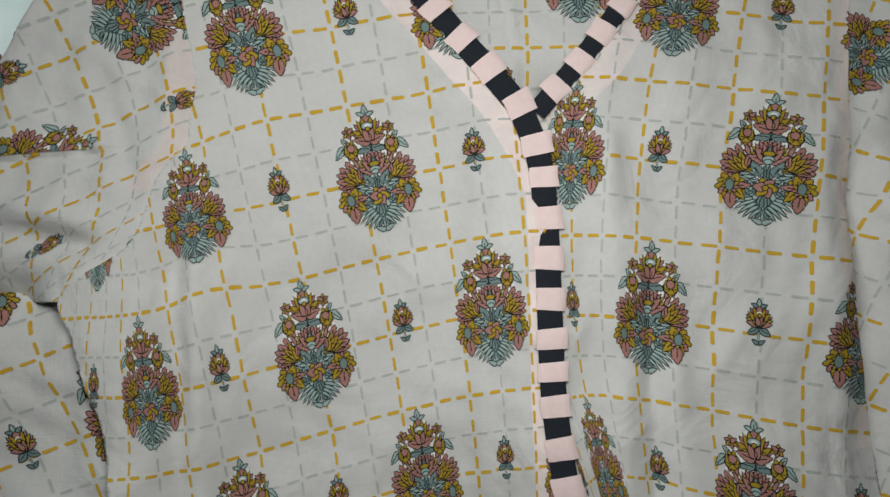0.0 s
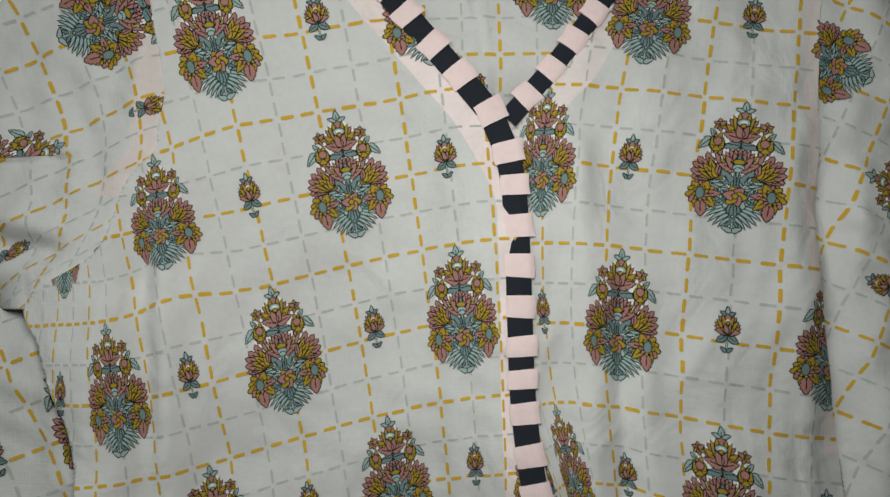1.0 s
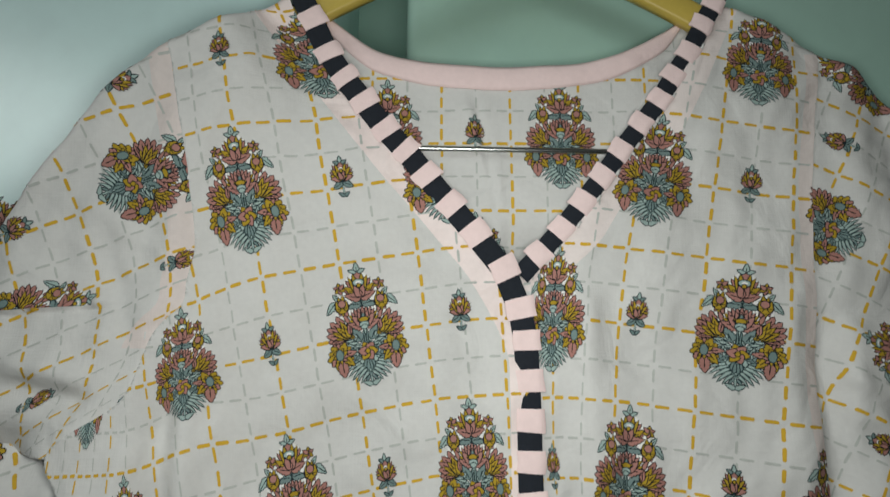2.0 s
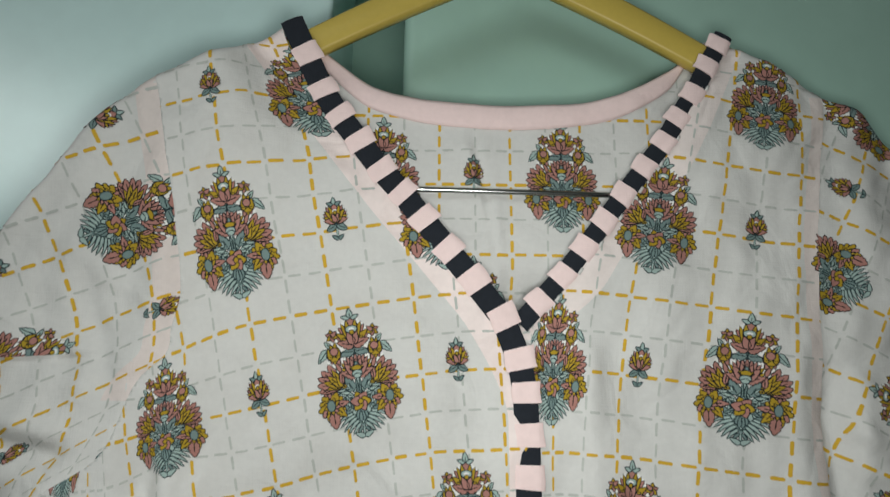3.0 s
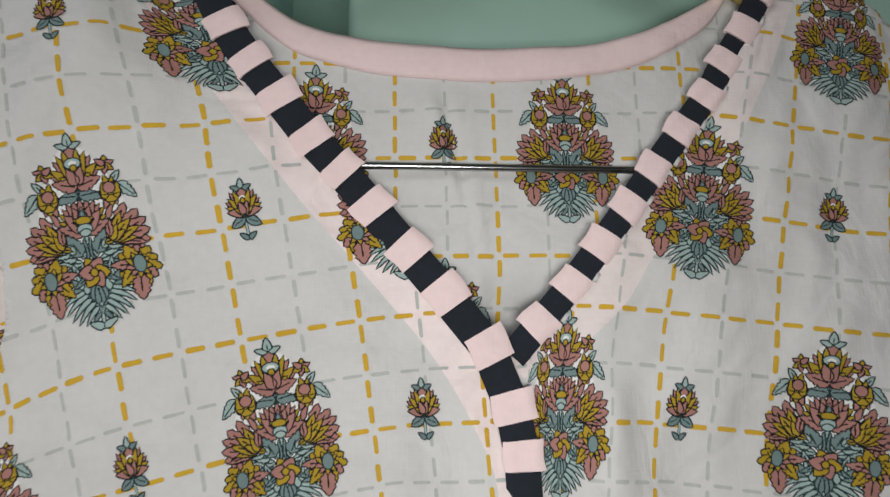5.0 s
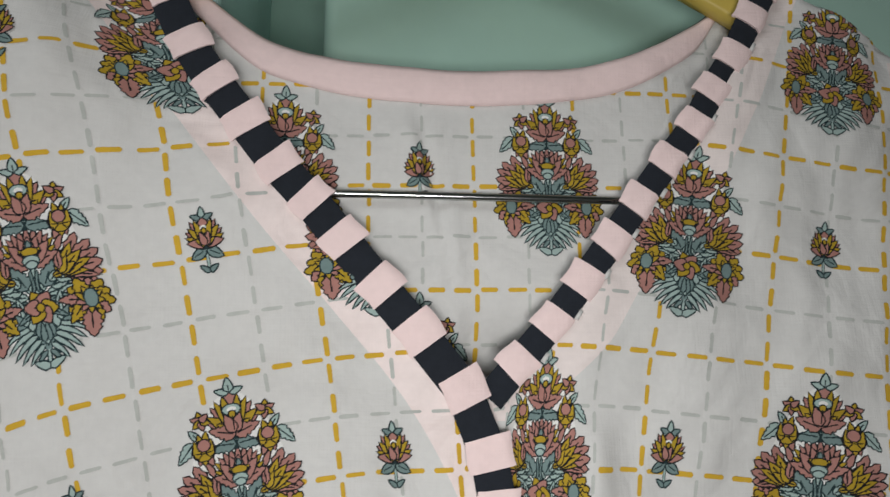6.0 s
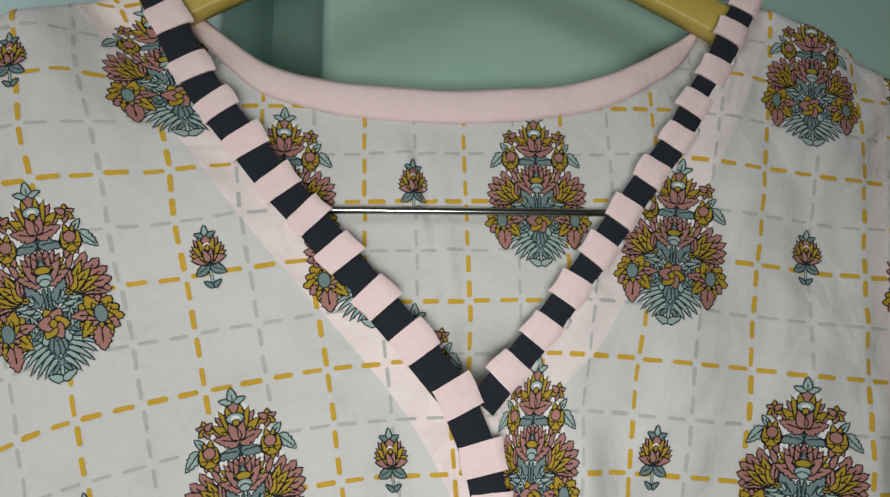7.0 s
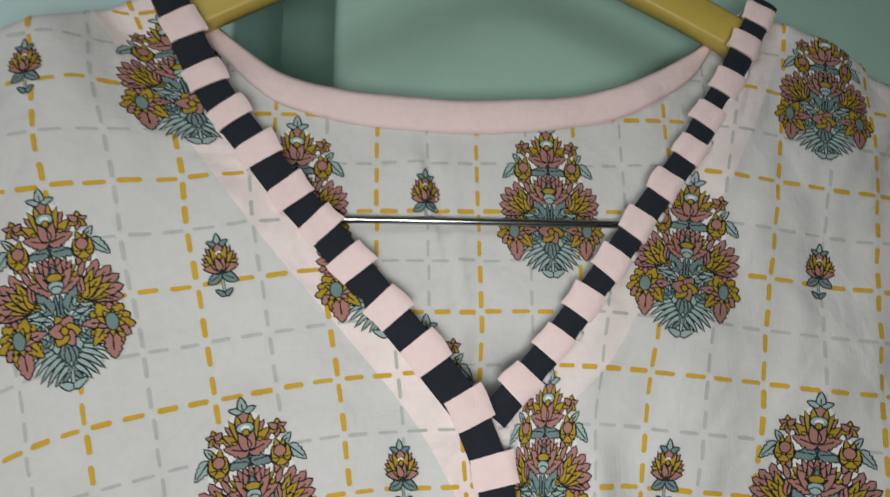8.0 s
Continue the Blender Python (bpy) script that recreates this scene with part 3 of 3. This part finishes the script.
def cells_of(shapes, line, size, a1, b0, b1):
    """The motif as a fine mesh of cells, each in the colour that is printed on top there: corner points, faces and colours."""
    na, nb = int(2 * a1 / size), int((b1 - b0) / size)
    ca, cb = -a1 + size * (np.arange(na) + 0.5), b0 + size * (np.arange(nb) + 0.5)
    ink = np.full((nb, na), -1)
    for colour, ring in shapes:
        fills = [(colour, ring)]
        if colour not in (WHITE, DARK, TEAL) and len(ring) > 4:
            fills = [(TEAL, swell(ring, line)) if colour in (SAGE, SLATE) else (DARK, swell(ring, line)), (colour, ring)]
        for c, r in fills:
            r = np.array(r)
            i0, i1 = np.searchsorted(ca, [r[:, 0].min(), r[:, 0].max()])
            j0, j1 = np.searchsorted(cb, [r[:, 1].min(), r[:, 1].max()])
            if i1 <= i0 or j1 <= j0:
                continue
            p, q = np.meshgrid(ca[i0:i1], cb[j0:j1])
            inside = np.zeros(p.shape, bool)
            for k in range(len(r)):
                (x0, y0), (x1, y1) = r[k - 1], r[k]
                if y0 != y1:
                    inside ^= ((y0 > q) != (y1 > q)) & (p < (x1 - x0) * (q - y0) / (y1 - y0) + x0)
            ink[j0:j1, i0:i1][inside] = c
    jj, ii = np.nonzero(ink >= 0)
    corner = lambda dj, di: (jj + dj) * (na + 1) + ii + di
    faces = np.stack([corner(0, 0), corner(0, 1), corner(1, 1), corner(1, 0)], 1)
    used, faces = np.unique(faces, return_inverse=True)
    faces = faces.reshape(-1, 4)
    pts = np.stack([-a1 + size * (used % (na + 1)), b0 + size * (used // (na + 1))], 1)
    return pts, faces, ink[jj, ii]


def quads(name, verts, faces, colours, mats, parent, label):
    """One mesh of many quads, with a colour to each."""
    me = bpy.data.meshes.new(name)
    me.vertices.add(len(verts)), me.loops.add(faces.size), me.polygons.add(len(faces))
    me.vertices.foreach_set("co", verts.astype(np.float32).ravel())
    me.loops.foreach_set("vertex_index", faces.astype(np.int32).ravel())
    me.polygons.foreach_set("loop_start", np.arange(0, faces.size, 4, dtype=np.int32))
    for m in mats:
        me.materials.append(m)
    me.polygons.foreach_set("material_index", colours.astype(np.int32))
    me.polygons.foreach_set("use_smooth", np.ones(len(faces), bool))
    me.update(calc_edges=True)
    ob = new(name, me)
    ob.parent, ob["label"] = parent, label
    return ob


BIG, BIG_ROUGH = (cells_of(big_motif(), 0.0122, size, 0.66, -0.03, 1.72) for size in (0.0052, 0.02))
SMALL, SMALL_ROUGH = (cells_of(small_motif(), 0.0125, size, 0.24, -0.03, 0.60) for size in (0.0055, 0.02))


def print_motif(fine, rough, u, v, panel, parent, name, label):
    x, z = panel["lay"](np.array([u]), np.array([v]))
    pts, faces, colours = fine if z[0] > 1.23 else rough
    x, z = panel["lay"](u + pts[:, 0], v + pts[:, 1])
    inside = np.min([field(x, z) for field in panel["fields"]], axis=0) > 0
    if "tuck" in panel and fine is BIG and v == 0:
        inside &= z > panel["tuck"](x)
    keep = inside[faces].all(axis=1)
    if keep.sum() < 12:
        return
    used, f = np.unique(faces[keep], return_inverse=True)
    x, z = x[used], z[used]
    quads(name, np.stack([x, panel["depth"](x, z) - 0.00040, z], 1), f.reshape(-1, 4), colours[keep], INK, parent, label)


def print_grid(panel, parent, name, mat, shift, width, label, rng):
    """Dashes with rounded ends along every line of the grid."""
    pts, faces = [], []
    u0, u1, v0, v1 = panel["span"]
    outline = ((-0.5, 0.35), (-0.42, 1.0), (-0.15, 1.05), (0.15, 0.95), (0.42, 1.0), (0.5, 0.35))
    for i in range(u0, u1 + 1):
        for j in range(v0, v1 + 1):
            for along in (True, False):
                for k in range(4):
                    s = 0.125 + 0.25 * k + rng.uniform(-0.012, 0.012)
                    ln, w, off = rng.uniform(0.155, 0.18), width / 2 * rng.uniform(0.85, 1.15), rng.uniform(-0.006, 0.006)
                    base = len(pts)
                    for a, b in outline:
                        for side in (1, -1):
                            p, q = s + a * ln, off + side * b * w
                            pts.append((i + shift + p, j + shift + q) if along else (i + shift + q, j + shift + p))
                    order = (0, 1, 3, 2) if along else (0, 2, 3, 1)
                    faces += [tuple(base + 2 * n + m for m in order) for n in range(len(outline) - 1)]
    pts = np.array(pts)
    x, z = panel["lay"](pts[:, 0], pts[:, 1])
    ob = hang(name, cut(np.stack([x, z], 1), faces, panel["fields"]), panel["depth"], mat, parent, label, lift=0.00030)
    if ob:
        ob["kind"] = "stuff"


# ---- the tunic ----
tunic = tagged(new("cotton_tunic"), "white cotton tunic with flower print hanging on a yellow hanger", "tunic")
HEM = 1.0
PANELS = {
    "front_panel_under": dict(lay=lie(X_RIGHT, Z_RIGHT, (-2.6, 2.2, -3.7, 4.6)), depth=depth_right, box=(0.0, 0.22, HEM, 1.60), span=(-4, 3, -5, 13), first=(0.46, 0),
                              fields=[lambda x, z: x - neck_right(z), lambda x, z: arm_right(z) - x, lambda x, z: top_right(x) - z],
                              label="front half of printed white cotton, tucked under the placket"),
    "front_panel_over": dict(lay=lay_left, depth=depth_left, box=(-0.18, 0.08, HEM, 1.60), span=(-6, 4, -6, 13), first=(0.2, 0), hidden=(-2.3, -4), hidden_sprig=(-4.8, 0),
                             fields=[lambda x, z: neck_left(z) - x, lambda x, z: x - arm_left(z), lambda x, z: top_left(x) - z],
                             label="front half of printed white cotton, lapping over the other"),
    "back_panel": dict(lay=lie(X_BACK, Z_BACK, (-9, 9, -9, 20)), depth=depth_back, box=(-0.12, 0.20, HEM, 1.60), span=(-5, 4, -4, 4), first=(0.72, -1),
                       fields=[lambda x, z: band_low(x) + 0.002 - z, lambda x, z: top_left(x) - 0.004 - z, lambda x, z: top_right(x) - 0.004 - z], label="printed white cotton back, seen inside the neck"),
    "sleeve": dict(lay=lie(X_SLEEVE, Z_SLEEVE, (-3, 2, -1.6, 1.2)), depth=depth_sleeve, box=(-0.26, -0.10, 1.33, 1.56), span=(-5, 4, -4, 4), first=(0.15, 0), hidden=(1.4, -2), tuck=sleeve_tuck,
                   fields=[lambda x, z: arm_left(z) + 0.004 - x, lambda x, z: top_left(x) - z, lambda x, z: z - 1.352], label="printed sleeve with creases below the armhole"),
    "sleeve_underside": dict(lay=lie(X_UNDER, Z_UNDER, (-9, 9, -9, 9)), depth=depth_under, box=(-0.27, -0.10, 1.10, 1.43), span=(-3, 4, -3, 7), first=(0.65, 0),
                             fields=[lambda x, z: x + 0.262 + 0.25 * np.clip(1.30 - z, 0, 1)], label="shaded underside of the sleeve"),
    "sleeve_far": dict(lay=lie(X_FAR, Z_FAR, (-9, 9, -9, 9)), depth=depth_far, box=(0.17, 0.28, 1.10, 1.57), span=(-13, 4, -5, 5), first=(-0.78, -1), hidden=(-4.53, 1),
                       fields=[lambda x, z: top_right(x) - z, lambda x, z: x - arm_right(z) + 0.006,
                               (lambda x, z: np.interp(z, [1.1, 1.25, 1.285, 1.30, 1.34, 1.42, 1.50, 1.57], [0.245, 0.245, 0.246, 0.248, 0.252, 0.26, 0.255, 0.240]) - x)],
                       label="printed sleeve hanging in shade"),
}
rng = random.Random(5)
for key, panel in PANELS.items():
    x0, x1, z0, z1 = panel["box"]
    panel["fields"] = panel["fields"] + [lambda x, z, x0=x0, x1=x1: np.minimum(x - x0, x1 - x) - 0.0004]
    name = "sleeve" if key == "sleeve_far" else key
    ob = hang(name, cut(*sheet(x0, x1, z0, z1), panel["fields"]), panel["depth"], CLOTH, tunic, panel["label"], thick=0.0005)
    print_grid(panel, ob, "yellow_grid_print", YELLOW_INK, 0.0, 0.042, "mustard dashed grid printed on the cotton", rng)
    print_grid(panel, ob, "grey_grid_print", GREY_INK, 0.5, 0.030, "faded grey dashed grid printed on the cotton", rng)
    fu, fv = panel["first"]
    u0, u1, v0, v1 = panel["span"]
    for m in range(-3, 8):
        for k in range(-4, 6):
            v, u = fv + 2 * m, fu + 2.5 * k - (1.25 if m % 2 else 0)
            if u0 <= u <= u1 and v0 - 1 <= v <= v1 and (round(u, 2), v) != panel.get("hidden"):
                print_motif(BIG, BIG_ROUGH, u, v, panel, ob, "bouquet_print", "printed bouquet in rose, ochre and sage")
            if u0 <= u + 1.25 <= u1 and v0 - 1 <= v <= v1 and (round(u, 2), v) != panel.get("hidden_sprig"):
                print_motif(SMALL, SMALL_ROUGH, u + 1.26, v + 0.56, panel, ob, "sprig_print", "small printed flower sprig")

# pink facing that shows through along the neck
for key, edge, box, fields in (
    ("front_panel_over", "left", (-0.11, 0.08, HEM, 1.60), [lambda x, z: neck_left(z) - x, lambda x, z: x - facing_left(z), lambda x, z: top_left(x) - 0.001 - z]),
    ("front_panel_under", "right", (0.03, 0.18, 1.43, 1.60), [lambda x, z: x - neck_right(z), lambda x, z: facing_right(z) - x, lambda x, z: top_right(x) - 0.001 - z]),
):
    hang("facing", cut(*sheet(*box), fields), PANELS[key]["depth"], FACING if edge == "left" else FACING_FAINT, tunic, "pale pink facing showing along the neck edge", lift=0.0001)

hang("seam_allowance", cut(*sheet(-0.15, -0.10, 1.40, 1.57), [lambda x, z: arm_left(z) - x, lambda x, z: x - arm_left(z) + 0.011, lambda x, z: top_left(x) - 0.002 - z]), depth_sleeve, SEAM, tunic,
     "paler strip where the armhole seam is doubled", lift=0.0001)
hang("seam_allowance", cut(*sheet(0.17, 0.21, 1.28, 1.56), [lambda x, z: arm_right(z) - x, lambda x, z: x - arm_right(z) + 0.007, lambda x, z: top_right(x) - 0.002 - z]), depth_right, SEAM, tunic,
     "paler strip where the armhole seam is doubled", lift=0.0001)

# pink band round the back of the neck, with its folded edge
verts, faces = [], []
xs = np.linspace(-0.066, 0.1405, 90)
for x in xs:
    lo, hi = float(band_low(x)), float(band_top(x))
    for k in range(7):
        t = k / 6
        z = lo + (hi - lo) * t
        y = float(depth_back(x, z)) - 0.0009 - 0.0010 * math.sin(math.pi * t)
        verts.append((x, y + (0.0004 if k == 6 else 0), z))
for i in range(len(xs) - 1):
    for k in range(6):
        a = i * 7 + k
        faces.append((a, a + 7, a + 8, a + 1))
neck_band = part("neck_band", verts, faces, PINK, tunic, "pale pink bias band round the back neck")
mod = neck_band.modifiers.new("thickness", "SOLIDIFY")
mod.thickness, mod.offset = 0.0012, -1
tube("neck_piping", [(x, float(depth_back(x, float(band_top(x)))) + 0.001, float(band_top(x)) + 0.0003) for x in xs], 0.00028, BLACK, tunic, 6, "dark stitched edge of the neck band")

# ---- braided trim: black tape with pink loops round it ----
LEFT_LOOPS = [(-0.0628, 1.5690), (-0.0541, 1.5505), (-0.0452, 1.5373), (-0.0349, 1.5245), (-0.0238, 1.5102), (-0.0134, 1.4991), (-0.0031, 1.4865), (0.009, 1.4718), (0.0212, 1.4574),
              (0.0352, 1.4401), (0.0428, 1.4211), (0.0456, 1.4059), (0.0464, 1.3871), (0.0469, 1.369), (0.047, 1.3505), (0.0473, 1.3328), (0.0474, 1.3182), (0.0482, 1.3032), (0.05, 1.2847), (0.0525, 1.2676)]
RIGHT_LOOPS = [(0.1462, 1.5837), (0.1394, 1.5717), (0.1313, 1.5558), (0.1226, 1.5428), (0.1151, 1.5295), (0.1047, 1.5163), (0.0937, 1.5019), (0.0838, 1.4882), (0.0736, 1.4748), (0.0628, 1.4610), (0.0514, 1.4480)]


def trim(name, loops, level, width, share, label, outer, tabs=False):
    """The tape and its loops; level is the depth at which it lies."""
    t = part(name, *tape(loops, level, width * 0.86, outer, 3 if tabs else 6), BLACK, tunic, label)
    r = random.Random(len(loops))
    for i, (x, z) in enumerate(loops):
        a, b = loops[max(i - 1, 0)], loops[min(i + 1, len(loops) - 1)]
        d = math.atan2(b[1] - a[1], b[0] - a[0]) + r.uniform(-0.07, 0.07)
        gap = math.hypot(b[0] - a[0], b[1] - a[1]) / (1 if i in (0, len(loops) - 1) else 2)
        ln, w = gap * (share + (0.09 if z < 1.425 else 0)) * r.uniform(0.94, 1.06), width * r.uniform(0.95, 1.05)
        verts, faces = [], []
        ns, nt = 9, 7
        for j in range(ns):
            s = -1 + 2 * j / (ns - 1)
            for k in range(nt):
                q = -1 + 2 * k / (nt - 1)
                h = 0.0011 * (1 - abs(s) ** 14) * (1 - 0.25 * abs(q) ** 10) + 0.0002 * math.sin(3 * s + i) + 0.0002 * q * math.sin(i * 1.3)
                px, pz = q * ln / 2 * (1 + 0.05 * s * r.uniform(0.5, 1)), s * w / 2 + 0.0004 * math.sin(2 * q + i)
                verts.append((x + px * math.cos(d) - pz * math.sin(d), level - 0.0004 - h, z + px * math.sin(d) + pz * math.cos(d)))
        for j in range(ns - 1):
            for k in range(nt - 1):
                p = j * nt + k
                faces.append((p, p + nt, p + nt + 1, p + 1))
        loop = part("loop", verts, faces, PINK, t, "pale pink cotton loop")
        solid = loop.modifiers.new("thickness", "SOLIDIFY")
        solid.thickness, solid.offset = 0.0009, 0
        crisp = loop.modifiers.new("crisp_edges", "EDGE_SPLIT")
        crisp.split_angle = radians(50)
        if tabs and i < len(loops) - 1 and i > 0:
            mx, mz = (x + b[0]) / 2, (z + b[1]) / 2
            e = width * 0.40 + outer
            nx, nz = -math.sin(d), math.cos(d)
            c, q = math.cos(d), math.sin(d)
            quad = [(mx + nx * (e + o) + c * p, level - 0.0005, mz + nz * (e + o) + q * p) for p, o in ((0.0002, 0), (0.0036, 0), (0.0036, 0.0014), (0.0002, 0.0012))]
            tab = part("tape_end", quad, [(0, 1, 2, 3)], CLOTH, t, "cut white edge of the tape")
            solid = tab.modifiers.new("thickness", "SOLIDIFY")
            solid.thickness, solid.offset = 0.0008, 0
    return t


def tape(loops, level, width, outer, lead):
    (x0, z0), (x1, z1) = loops[:2]
    pts = [(x0 - (x1 - x0) * k / 6, z0 - (z1 - z0) * k / 6) for k in range(lead, 0, -1)]
    for (x0, z0), (x1, z1) in zip(loops, loops[1:]):
        pts += [(x0 + (x1 - x0) * k / 6, z0 + (z1 - z0) * k / 6) for k in range(6)]
    pts.append(loops[-1])
    (x0, z0), (x1, z1) = loops[-2:]
    pts += [(x1 + (x1 - x0) * k / 6, z1 + (z1 - z0) * k / 6) for k in range(1, 6)]
    verts, faces = [], []
    for i, (x, z) in enumerate(pts):
        a, b = pts[max(i - 3, 0)], pts[min(i + 3, len(pts) - 1)]
        d = math.atan2(b[1] - a[1], b[0] - a[0])
        for k in range(5):
            s = -1 + k / 2
            verts.append((x - math.sin(d) * (s * width / 2 + outer), level - 0.0009 * (1 - s**6) - 0.0002, z + math.cos(d) * (s * width / 2 + outer)))
    for i in range(len(pts) - 1):
        for k in range(4):
            p = i * 5 + k
            faces.append((p, p + 5, p + 6, p + 1))
    return verts, faces


trim("neck_trim", [(x + 0.0008, z) for x, z in RIGHT_LOOPS], 0.2950, 0.0112, 0.56, "black tape with pink loops along the neck edge", 0.0005, tabs=True)
trim("neck_trim", LEFT_LOOPS + [(0.0535, 1.25), (0.0545, 1.233), (0.0555, 1.215), (0.0565, 1.198)], 0.2925, 0.0134, 0.48, "black tape with pink loops down neck and placket", -0.0005)

# ---- the hanger ----
hanger = tagged(new("clothes_hanger"), "yellow plastic clothes hanger with a steel trouser bar, inside the tunic", "hanger")
APEX = (0.038, 0.3045, 1.634)


def arm(end, label=""):
    """A flat arm with rounded edges, bowing slightly down to its end."""
    verts, faces = [], []
    n, m = 14, 12
    for i in range(n):
        t = i / (n - 1)
        x = APEX[0] + (end[0] - APEX[0]) * t
        z = APEX[2] + (end[1] - APEX[2]) * t + 0.004 * math.sin(math.pi * t)
        h = 0.0098 - 0.002 * t
        for k in range(m):
            a = 2 * math.pi * k / m
            ca, sa = math.cos(a), math.sin(a)
            px, pz = math.copysign(abs(ca) ** 0.4, ca) * 0.0042, math.copysign(abs(sa) ** 0.4, sa) * h
            verts.append((x, APEX[1] + px, z + pz))
    for i in range(n - 1):
        for k in range(m):
            a, b = i * m + k, i * m + (k + 1) % m
            faces.append((a, b, b + m, a + m))
    faces += [tuple(range(m)), tuple(range((n - 1) * m, n * m))[::-1]]
    return part("arm", verts, faces, HANGER, hanger, label)


arm((-0.128, 1.540))
arm((0.192, 1.549))
tube("trouser_bar", [(-0.095 + 0.0155 * k, 0.3012, 1.5035 - 0.00003 * k) for k in range(18)], 0.0014, STEEL, hanger, 12, "thin polished steel bar")
tube("hook", [(0.038, 0.3045, 1.632)] + [(0.038 + 0.018 * math.sin(a), 0.3045 + 0.0335 * (k / 11) ** 2, 1.668 - 0.018 * math.cos(a)) for k, a in enumerate(np.linspace(0, 4.2, 12))], 0.0017, STEEL, hanger, 10, "bent steel hook")
